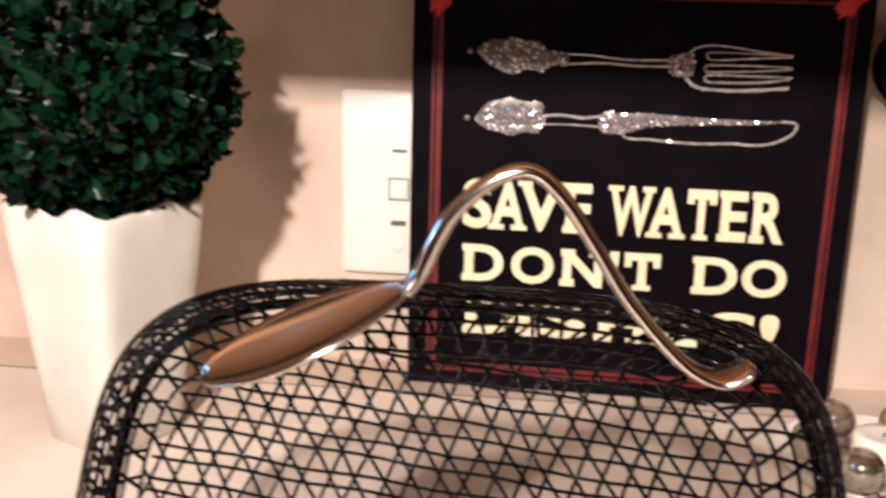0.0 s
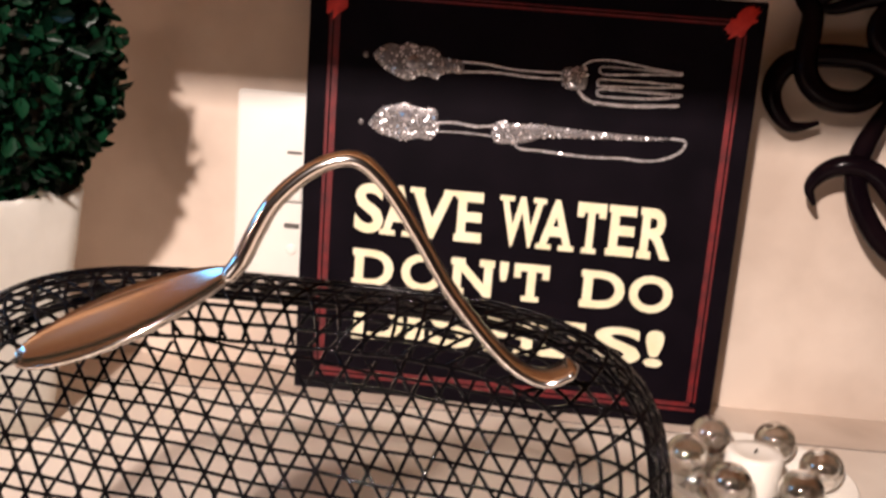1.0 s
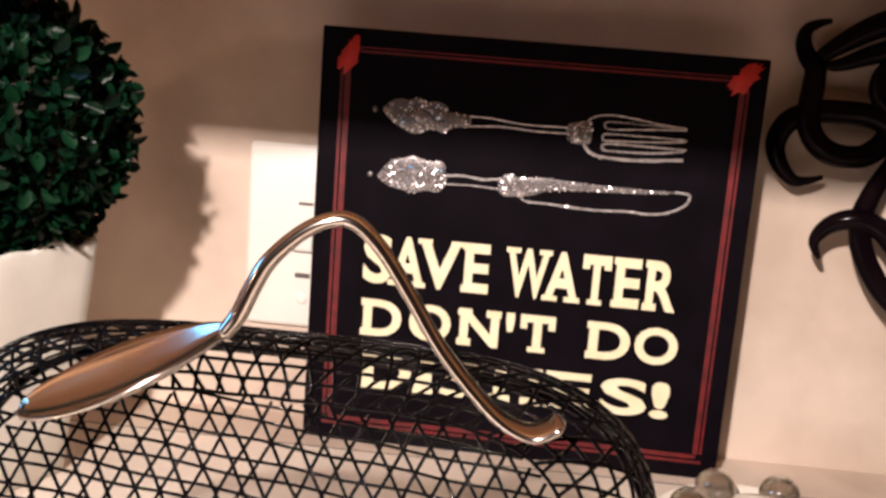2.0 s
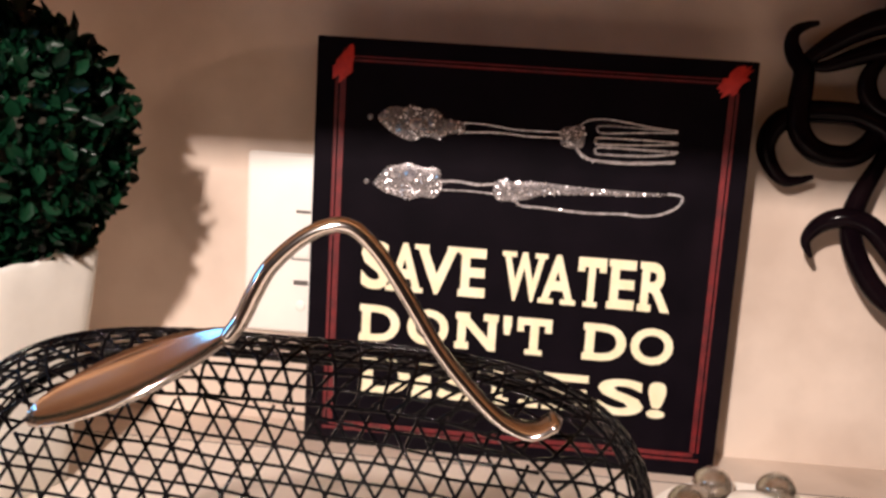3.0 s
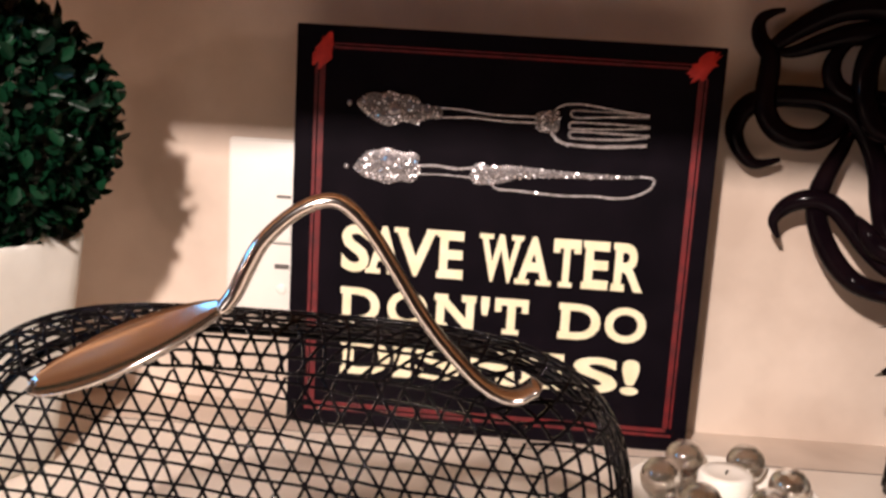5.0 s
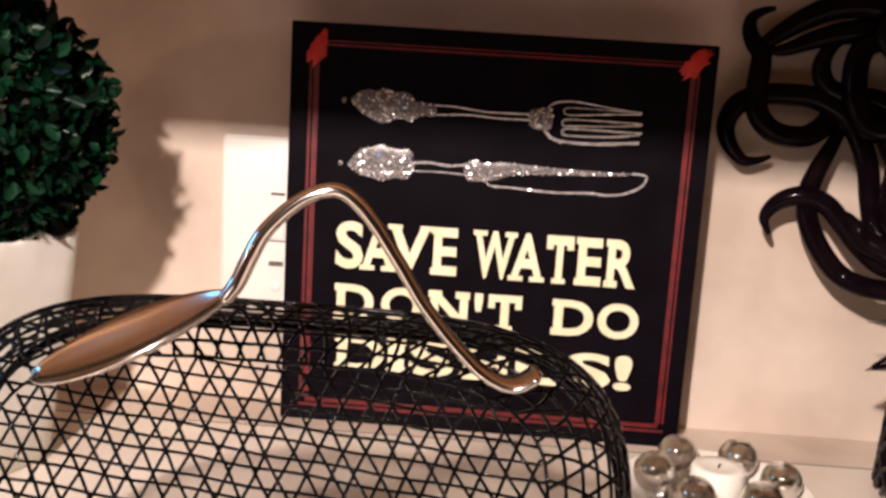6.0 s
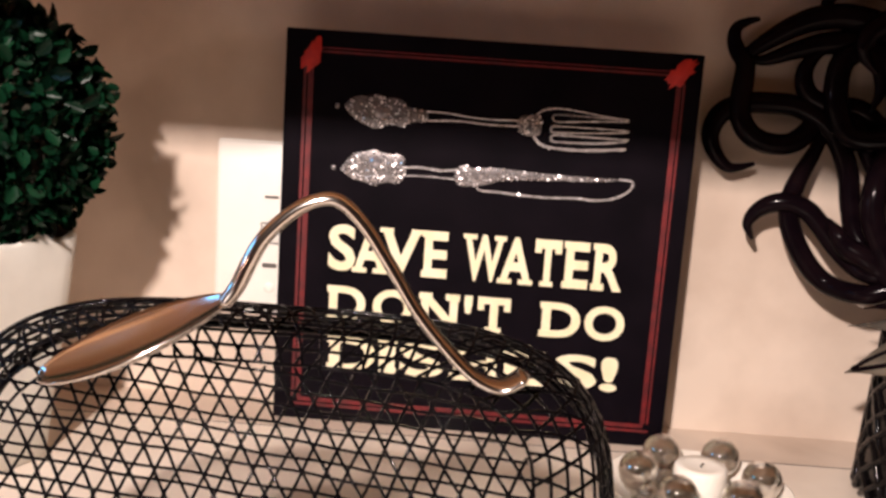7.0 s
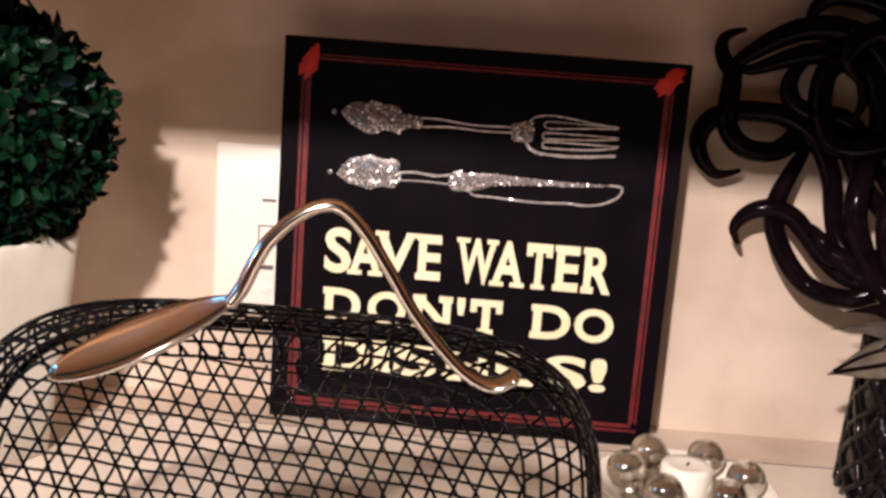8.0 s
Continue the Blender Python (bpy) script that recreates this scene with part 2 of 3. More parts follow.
def chip(bm, x, y, z, r, rng):
    m = Matrix.Translation((x, y, z)) @ Euler((rng.uniform(-0.45, 0.25), 0, rng.uniform(-0.4, 0.4))).to_matrix().to_4x4()
    top = [bm.verts.new(m @ Vector((r * math.cos(k * 1.0472), -0.5 * r, r * math.sin(k * 1.0472)))) for k in range(6)]
    low = [bm.verts.new(m @ Vector((1.2 * r * math.cos(k * 1.0472), 0.3 * r, 1.2 * r * math.sin(k * 1.0472)))) for k in range(6)]
    bm.faces.new(top)
    for k in range(6):
        bm.faces.new((low[k], low[(k + 1) % 6], top[(k + 1) % 6], top[k]))


def glitter_lines(y, lines, rng):
    """Drawn glitter-glue lines: low ridges of uneven width with flakes on them."""
    bm = bmesh.new()
    for r, points in lines:
        pts = spline([(x, y, z) for x, z in points], 8)
        tube(bm, pts, [r * rng.uniform(0.75, 1.25) for _ in pts], 6)
        for p in pts[::2]:
            if rng.random() < 0.55:
                chip(bm, p.x + rng.uniform(-r, r), y - r * 0.8, p.z + rng.uniform(-r, r) * 0.7, r * rng.uniform(0.5, 0.9), rng)
    return bm


def rounded(outline):
    """The same outline with softened, lobed corners."""
    n = len(outline)
    closed = spline([(x, 0, z) for x, z in outline + outline[:1]], 4)[:-1]
    return [(p.x, p.z) for p in closed]


def kitchen_sign():
    sign = thing("kitchen_sign", "black box sign with red border, glitter cutlery and cream lettering", "sign")
    part("board", box(bmesh.new(), -0.125, 0.125, 0.0, 0.010, COUNTER_Z, 0.25, 0.0008), BLACK_BOARD, sign, "", False)
    rng = random.Random(5)
    # double red border line with worn brush edges
    for x0, x1, z0, z1 in ((-0.1135, -0.1118, 0.0184, 0.232), (-0.1108, -0.1075, 0.0184, 0.232), (0.1100, 0.1130, 0.0184, 0.232), (0.1140, 0.1153, 0.0184, 0.232),
                           (-0.1095, 0.1095, 0.2365, 0.2378), (-0.1095, 0.1095, 0.2390, 0.2398), (-0.1135, 0.1155, 0.0125, 0.0142), (-0.1095, 0.1120, 0.0155, 0.0180)):
        part("border_line", box(bmesh.new(), x0, x1, -0.0006, 0.0001, z0, z1), RED, sign, "dark red painted border line", False)
    for cx, cz, lean in ((-0.1085, 0.2350, -1), (0.1120, 0.2385, 1)):
        pts = []
        for k in range(26):
            a = 2 * math.pi * k / 26
            u, v = 0.0105 * math.cos(a) * (1 + 0.30 * rng.uniform(-1, 1)), 0.0052 * math.sin(a) * (1 + 0.25 * rng.uniform(-1, 1))
            tilt = radians(62 if lean < 0 else 48)
            pts.append((cx + u * math.cos(tilt) - v * math.sin(tilt), cz + u * math.sin(tilt) + v * math.cos(tilt)))
        part("corner_mark", flat_shape(pts, -0.0008, 0.001), RED_BLOB, sign, "bright red brushed corner mark")
    # glitter fork
    def plate(outline, flakes, under):
        shape = rounded(outline)
        part("glitter_ground", flat_shape(shape, -0.0001, 0.0005), GLITTER_GROUND, under)
        part("glitter_relief", sparkles(-0.0007, rng, shape, flakes, 0.00055), FLAKE, under, "", False)

    def bead(x, z, r, material, under, name):
        bm = bmesh.new()
        bmesh.ops.create_icosphere(bm, subdivisions=2, radius=r, matrix=Matrix.Translation((x, -0.0006, z)) @ Matrix.Diagonal((1, 0.5, 1, 1)))
        part(name, bm, material, under, "", name != "stone")

    fork = part("glitter_fork", glitter_lines(-0.0003, (
        (0.00055, [(-0.0375, 0.2056), (-0.0250, 0.2054), (-0.0062, 0.2036), (0.0186, 0.2040)]),
        (0.00060, [(-0.0372, 0.2000), (-0.0185, 0.2012), (0.0002, 0.2003), (0.0189, 0.2006)]),
        (0.00050, [(0.0291, 0.2087), (0.0335, 0.2117), (0.0426, 0.2130), (0.0550, 0.2119), (0.0691, 0.2101), (0.0838, 0.2089)]),
        (0.00050, [(0.0838, 0.2080), (0.0647, 0.2067), (0.0433, 0.2050), (0.0389, 0.2062), (0.0387, 0.2081), (0.0414, 0.2092), (0.0553, 0.2092), (0.0799, 0.2089)]),
        (0.00060, [(0.0844, 0.2023), (0.0651, 0.2026), (0.0420, 0.2023), (0.0382, 0.2013), (0.0384, 0.1991), (0.0415, 0.1985), (0.0654, 0.1997), (0.0845, 0.2014)]),
        (0.00065, [(0.0849, 0.1969), (0.0625, 0.1970), (0.0424, 0.1969), (0.0386, 0.1959), (0.0388, 0.1938), (0.0420, 0.1928), (0.0659, 0.1935), (0.0835, 0.1958)]),
        (0.00100, [(0.0278, 0.1950), (0.0320, 0.1911), (0.0384, 0.1892), (0.0571, 0.1888), (0.0839, 0.1911)])), rng), GLITTER, sign, "silver glitter fork drawing", False)
    plate([(-0.0881, 0.2060), (-0.0832, 0.2106), (-0.0778, 0.2125), (-0.0731, 0.2120), (-0.0677, 0.2140), (-0.0621, 0.2120), (-0.0567, 0.2124), (-0.0519, 0.2108), (-0.0494, 0.2074), (-0.0439, 0.2067), (-0.0375, 0.2056),
           (-0.0372, 0.1997), (-0.0434, 0.1989), (-0.0488, 0.1973), (-0.0518, 0.1948), (-0.0566, 0.1961), (-0.0613, 0.1957), (-0.0682, 0.1929), (-0.0746, 0.1949), (-0.0811, 0.1983), (-0.0860, 0.2027)], 130, fork)
    plate([(0.0170, 0.2040), (0.0199, 0.2069), (0.0245, 0.2076), (0.0306, 0.2088), (0.0322, 0.2027), (0.0316, 0.1965), (0.0271, 0.1951), (0.0208, 0.1958), (0.0182, 0.1995)], 40, fork)
    bead(-0.0921, 0.2054, 0.0017, GLITTER_GROUND, fork, "bead")
    bead(-0.0653, 0.2033, 0.0042, JEWEL, fork, "stone")
    # glitter knife
    knife = part("glitter_knife", glitter_lines(-0.0003, (
        (0.00085, [(-0.0489, 0.1706), (-0.0387, 0.1713), (-0.0276, 0.1702), (-0.0181, 0.1712)]),
        (0.00050, [(-0.0486, 0.1656), (-0.0336, 0.1661), (-0.0178, 0.1656)]),
        (0.00075, [(-0.0050, 0.1626), (-0.0016, 0.1599), (0.0094, 0.1596), (0.0221, 0.1589), (0.0378, 0.1584), (0.0566, 0.1593), (0.0675, 0.1588), (0.0783, 0.1605), (0.0872, 0.1650), (0.0903, 0.1700), (0.0889, 0.1722), (0.0818, 0.1727)])), rng), GLITTER, sign, "silver glitter table knife drawing", False)
    plate([(-0.0884, 0.1676), (-0.0847, 0.1729), (-0.0801, 0.1772), (-0.0739, 0.1787), (-0.0684, 0.1804), (-0.0628, 0.1789), (-0.0580, 0.1782), (-0.0525, 0.1786), (-0.0492, 0.1762), (-0.0494, 0.1714), (-0.0480, 0.1691),
           (-0.0486, 0.1659), (-0.0500, 0.1626), (-0.0539, 0.1600), (-0.0595, 0.1607), (-0.0673, 0.1585), (-0.0746, 0.1601), (-0.0810, 0.1613), (-0.0859, 0.1646)], 150, knife)
    plate([(-0.0184, 0.1696), (-0.0152, 0.1737), (-0.0105, 0.1749), (-0.0073, 0.1732), (0.0052, 0.1744), (0.0178, 0.1739), (0.0366, 0.1730), (0.0678, 0.1727), (0.0865, 0.1727),
           (0.0681, 0.1702), (0.0447, 0.1692), (0.0214, 0.1679), (0.0105, 0.1668), (0.0043, 0.1645), (-0.0018, 0.1628), (-0.0144, 0.1616), (-0.0174, 0.1649)], 120, knife)
    bead(-0.0927, 0.1676, 0.0017, GLITTER_GROUND, knife, "bead")
    bead(-0.0672, 0.1726, 0.0040, JEWEL, knife, "stone")
    # lettering
    big = ((("S", -0.0935, -0.0765), ("A", -0.0774, -0.0570), ("V", -0.0607, -0.0357), ("E", -0.0350, -0.0190), ("W", -0.0088, 0.0158), ("A", 0.0135, 0.0335), ("T", 0.0348, 0.0512), ("E", 0.0526, 0.0685), ("R", 0.0705, 0.0895)), 0.1030, 0.1325)
    mid = ((("D", -0.0930, -0.0685), ("O", -0.0640, -0.0390), ("N", -0.0350, -0.0105), ("'", -0.0065, -0.0015), ("T", 0.0020, 0.0225), ("D", 0.0410, 0.0665), ("O", 0.0690, 0.0940)), 0.0708, 0.0932)
    low = ((("D", -0.0915, -0.0605), ("I", -0.0580, -0.0480), ("S", -0.0450, -0.0170), ("H", -0.0120, 0.0165), ("E", 0.0200, 0.0470), ("S", 0.0525, 0.0800), ("!", 0.0820, 0.0930)), 0.0380, 0.0605)
    for rows, z0, z1 in (big, mid, low):
        for char, x0, x1 in rows:
            glyph(char, CREAM, sign, x0, x1, z0 if char != "'" else z0 + 0.011, z1, -0.0003)


kitchen_sign()


# ---- the mesh cover and its bent spoon ----
# an oval wire mesh cover tipped up on its edge: its face leans back, its rounded rim and skirt lie behind
COVER = Matrix.Translation((-0.0634, -0.3398, 0.0994)) @ Matrix.Rotation(radians(56), 4, "X")
HALF_X, HALF_TOP, HALF_LOW, OVAL = 0.1175, 0.0800, 0.112, 3.7
ROUND, SKIRT = 0.0285, 0.022
BEND = ROUND * math.pi / 2


def oval(a, inset=0.0):
    c, d = math.cos(a), math.sin(a)
    half = HALF_TOP if d > 0 else HALF_LOW
    r = (abs(c / (HALF_X - inset)) ** OVAL + abs(d / (half - inset)) ** OVAL) ** (-1 / OVAL)
    return r * c, r * d


AROUND = [oval(2 * math.pi * i / 720) for i in range(721)]
ALONG = [0.0]
for p, q in zip(AROUND, AROUND[1:]):
    ALONG.append(ALONG[-1] + math.hypot(q[0] - p[0], q[1] - p[1]))
GIRTH = ALONG[-1]


def on_edge(s, share):
    """The place on the rounded rim and skirt: s along the outline, share of the way behind the face."""
    a = 2 * math.pi * float(np.interp(s % GIRTH, ALONG, np.arange(721))) / 720
    drop = share * (BEND + SKIRT * min(1.0, max(0.1, 1.3 + 1.3 * math.sin(a))))
    if drop < BEND:
        k = drop / ROUND
        x, y = oval(a, ROUND * (1 - math.sin(k)))
        z = -ROUND * (1 - math.cos(k))
    else:
        x, y = oval(a)
        z = -ROUND - (drop - BEND)
    return COVER @ Vector((x, y, z))


def mesh_cover():
    cover = thing("mesh_cover", "oval black wire mesh cover tipped up on its edge", "wire cover")
    rng = random.Random(11)

    def wire(points, w):
        part("wire", tube(bmesh.new(), points, w, 6), WIRE, cover)

    # flat face
    for family, (angle, gap) in enumerate(((-4.6, 0.0051), (-56.0, 0.0068), (69.0, 0.0070))):
        a = radians(angle)
        c, s = math.cos(a), math.sin(a)
        for k in range(-26, 27):
            off = (k + 0.35 * (family == 0)) * gap + rng.uniform(-0.0009, 0.0009)
            inside, skew, sway = [], rng.uniform(-0.012, 0.012), rng.uniform(0, 6)
            for i in range(-75, 76):
                t = i * 0.002
                away = off + skew * t + 0.00035 * math.sin(t * 160 + sway)
                x, y = c * t - s * away, s * t + c * away
                if abs(x / (HALF_X - ROUND)) ** OVAL + abs(y / ((HALF_TOP if y > 0 else HALF_LOW) - ROUND)) ** OVAL <= 1.0:
                    inside.append(COVER @ Vector((x, y, 0.0002 * math.sin(t * 515 + family * 2.1))))
            if len(inside) > 3:
                wire(inside[::3] + [inside[-1]], 0.00060 if family else 0.00055)
    # rounded rim and skirt, unrolled along the outline
    depth = BEND + SKIRT
    for k in range(0, 12):
        wire([on_edge(GIRTH * i / 160, k / 12 + 0.002 * math.sin(i + k)) for i in range(161)], 0.00060)
    count = 72
    for lean in (-1, 1):
        for k in range(count):
            s0 = GIRTH * (k + 0.3 * lean) / count + rng.uniform(-0.0005, 0.0005)
            wire([on_edge(s0 + lean * depth * i / 16 / math.tan(radians(61)), i / 16) for i in range(17)], 0.00064)
    pts = [on_edge(GIRTH * i / 120, 1.0) for i in range(120)]
    part("rim", tube(bmesh.new(), pts, 0.0017, 8, True), WIRE, cover, "thick black rim wire")


mesh_cover()


def bent_spoon():
    spoon = thing("bent_spoon", "bent polished steel spoon lying on the tipped wire mesh cover", "spoon")
    # handle: along x and z, in a slightly turned upright plane
    def place(x, z, side=0.0):
        return Vector((x, -0.337 + 0.10 * (x + 0.134) + side, z))

    spine = spline([place(*p) for p in ((-0.0753, 0.1676), (-0.0718, 0.1728), (-0.0683, 0.1808), (-0.0640, 0.1887), (-0.0561, 0.1968), (-0.0483, 0.2012), (-0.0414, 0.2012), (-0.0336, 0.1942), (-0.0249, 0.1817), (-0.0162, 0.1683), (-0.0066, 0.1569), (0.0029, 0.1480), (0.0116, 0.1445), (0.0177, 0.1472), (0.0194, 0.1498))], 6)
    bm = bmesh.new()
    n, sides, rings, across = len(spine), 12, [], Vector((-0.10, 1.0, 0)).normalized()
    for i, p in enumerate(spine):
        u = i / (n - 1)
        ahead = (spine[min(n - 1, i + 1)] - spine[max(0, i - 1)]).normalized()
        up = across.cross(ahead).normalized()
        wide = 0.0034 + 0.0016 * max(0.0, u - 0.1) + 0.0034 * max(0.0, (u - 0.55) / 0.45) ** 1.3 + 0.0016 * max(0.0, 1 - u / 0.07)
        if u > 0.93:
            wide *= math.sqrt(max(0.05, 1 - ((u - 0.93) / 0.075) ** 2))
        thick = 0.0023 + 0.0003 * math.exp(-((u - 0.12) / 0.12) ** 2) - 0.0003 * u
        rings.append([bm.verts.new(p + wide * math.cos(2 * math.pi * k / sides) * across + thick * math.sin(2 * math.pi * k / sides) * up) for k in range(sides)])
    for r, s in zip(rings, rings[1:]):
        for k in range(sides):
            bm.faces.new((r[k], r[(k + 1) % sides], s[(k + 1) % sides], s[k]))
    bm.faces.new(rings[0][::-1])
    bm.faces.new(rings[-1])
    part("handle", bm, STEEL, spoon)
    # bowl: an egg-shaped shell from the neck down to the tip
    tip, neck = place(-0.1326, 0.1402), place(-0.0747, 0.1680)
    axis = (neck - tip)
    length = axis.length
    axis.normalize()
    up = axis.cross(across) * -1
    up = up if up.z > 0 else -up
    lean = Matrix.Rotation(radians(11), 3, axis)
    up, side = lean @ up, lean @ across
    bm = bmesh.new()
    rows, cols, shells = 22, 18, []
    for lift in (0.0, 0.0014):
        grid = []
        for i in range(rows + 1):
            u = i / rows
            half = 0.0178 * math.sin(math.pi * min(1.0, u ** 0.86 * 0.975 + 0.012)) ** 0.62
            half = max(half, 0.0036 if u > 0.5 else 0.0004)
            deep = 0.0056 * math.sin(math.pi * min(1, u * 0.92 + 0.04)) ** 0.8
            row = []
            for j in range(cols + 1):
                w = -1 + 2 * j / cols
                row.append(bm.verts.new(tip + axis * (length * u) + side * (half * w) + up * (-deep * (1 - w * w) + lift * (1 - 0.2 * abs(w)))))
            grid.append(row)
        shells.append(grid)
    for g, flip in zip(shells, (True, False)):
        for i in range(rows):
            for j in range(cols):
                f = (g[i][j], g[i][j + 1], g[i + 1][j + 1], g[i + 1][j])
                bm.faces.new(f[::-1] if flip else f)
    a, b = shells
    edge = [(i, 0) for i in range(rows + 1)] + [(rows, j) for j in range(1, cols + 1)] + [(i, cols) for i in range(rows - 1, -1, -1)] + [(0, j) for j in range(cols - 1, 0, -1)]
    for (i, j), (k, m) in zip(edge, edge[1:] + edge[:1]):
        bm.faces.new((a[i][j], a[k][m], b[k][m], b[i][j]))
    bmesh.ops.recalc_face_normals(bm, faces=bm.faces)
    part("bowl", bm, STEEL, spoon)


bent_spoon()


# ---- topiary ----
def topiary():
    x, y = -0.268, -0.100
    plant = thing("topiary", "round artificial boxwood topiary ball in a white tapered square pot", "potted plant", (x, y, COUNTER_Z))
    # square tapered pot with soft corners and an uneven rim
    bm = bmesh.new()
    rings = []
    for half, z in ((0.024, 0.0), (0.0255, 0.001), (0.030, 0.045), (0.036, 0.100), (0.0385, 0.128), (0.0375, 0.131), (0.0345, 0.129), (0.032, 0.105)):
        ring = []
        for k in range(64):
            a = 2 * math.pi * k / 64
            c, d = math.cos(a), math.sin(a)
            r = half / (abs(c) ** 9 + abs(d) ** 9) ** (1 / 9)
            lift = (0.0022 * math.sin(6 * a + 1) + 0.0015 * math.sin(11 * a)) if z > 0.12 else 0.0
            q = a + radians(-25)
            ring.append(bm.verts.new((r * math.cos(q), r * math.sin(q), z + lift)))
        rings.append(ring)
    for r, q in zip(rings, rings[1:]):
        for k in range(64):
            bm.faces.new((r[k], r[(k + 1) % 64], q[(k + 1) % 64], q[k]))
    bm.faces.new(rings[0][::-1])
    bm.faces.new(rings[-1])
    part("pot", bm, POT_WHITE, plant, "white glazed square pot with an uneven rim")
    part("soil", lathe(bmesh.new(), [(0.028, 0.100), (0.029, 0.106), (0.02, 0.110), (0.004, 0.111)], 32), SOIL_AND_GAPS, plant)
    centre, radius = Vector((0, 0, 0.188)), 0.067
    # inner ball in the dark soil colour, painting the shade in the leaf gaps
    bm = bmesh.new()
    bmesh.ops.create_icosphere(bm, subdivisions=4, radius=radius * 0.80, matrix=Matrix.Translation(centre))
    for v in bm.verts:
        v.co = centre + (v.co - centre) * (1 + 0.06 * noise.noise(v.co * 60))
    part("core", bm, SOIL_AND_GAPS, plant, "dark inner ball, its colour standing for the shade between the leaves")
    bm = bmesh.new()
    rng = random.Random(3)
    count = 3600
    for i in range(count):
        zz = 1 - 2 * (i + 0.5) / count
        a = i * 2.399963 + rng.uniform(-0.2, 0.2)
        out = Vector((math.sqrt(1 - zz * zz) * math.cos(a), math.sqrt(1 - zz * zz) * math.sin(a), zz))
        clump = noise.noise(out * 7.0)
        root = centre + out * radius * (0.86 + 0.11 * clump + rng.uniform(-0.10, 0.09))
        size = rng.uniform(0.0034, 0.0066)
        way = (out * rng.uniform(0.35, 1.0) + Vector((rng.uniform(-1, 1), rng.uniform(-1, 1), rng.uniform(-0.9, 1))) * 0.65).normalized()
        face = (out + Vector((rng.uniform(-1, 1), rng.uniform(-1, 1), rng.uniform(-1, 1))) * 0.6).normalized()
        across = way.cross(face).normalized()
        face = across.cross(way).normalized()
        cup = size * rng.uniform(0.2, 0.5)
        shape = [(0, 0, 0), (0.45, 0.38, 1), (1.1, 0.60, 1.1), (1.65, 0.42, 0.6), (2.0, 0, -0.2), (1.65, -0.42, 0.6), (1.1, -0.60, 1.1), (0.45, -0.38, 1)]
        ring = [bm.verts.new(root + way * (size * p) + across * (size * q) + face * (cup * h)) for p, q, h in shape]
        mid = bm.verts.new(root + way * size + face * (-0.1 * cup))
        for k in range(8):
            bm.faces.new((ring[k], ring[(k + 1) % 8], mid))
    leaves = part("leaves", bm, LEAF, plant, "dense small glossy green leaves")
    tagged(leaves, kind="stuff")


topiary()


# ---- wall outlet ----
def outlet():
    x, z = -0.1362, 0.1200
    plate = thing("outlet_plate", "white plastic wall outlet cover plate partly behind the sign", "outlet", back(x, 0, z), WALL_TURN)
    part("plate", box(bmesh.new(), -0.0362, 0.0362, -0.0055, 0.0, -0.0575, 0.0575, 0.0028), PLASTIC_WHITE, plate)
    part("slot", box(bmesh.new(), -0.0045, 0.0045, -0.0060, -0.0050, 0.0205, 0.0222), SLOT, plate, "dark outlet slot", False)
    for a, b, c, d in ((-0.0065, -0.0057, -0.0095, 0.0045), (0.0057, 0.0065, -0.0095, 0.0045), (-0.0065, 0.0065, 0.0037, 0.0045), (-0.0065, 0.0065, -0.0095, -0.0087)):
        part("button_edge", box(bmesh.new(), a, b, -0.0060, -0.0050, c, d), SLOT, plate, "thin dark edge round a button", False)
    part("button", box(bmesh.new(), -0.0050, 0.0050, -0.0068, -0.0050, -0.0080, 0.0030, 0.0006), PLASTIC_WHITE, plate)
    part("slot", box(bmesh.new(), -0.0048, 0.0045, -0.0060, -0.0050, -0.0255, -0.0225), SLOT, plate, "dark outlet slot", False)
    part("screw", lathe(bmesh.new(), [(0.0034, 0.0), (0.0034, 0.001), (0.0028, 0.0014)], 20), PLASTIC_WHITE, plate).matrix_basis = pose(0, -0.0050, -0.039, 90, 0, 0)

outlet()


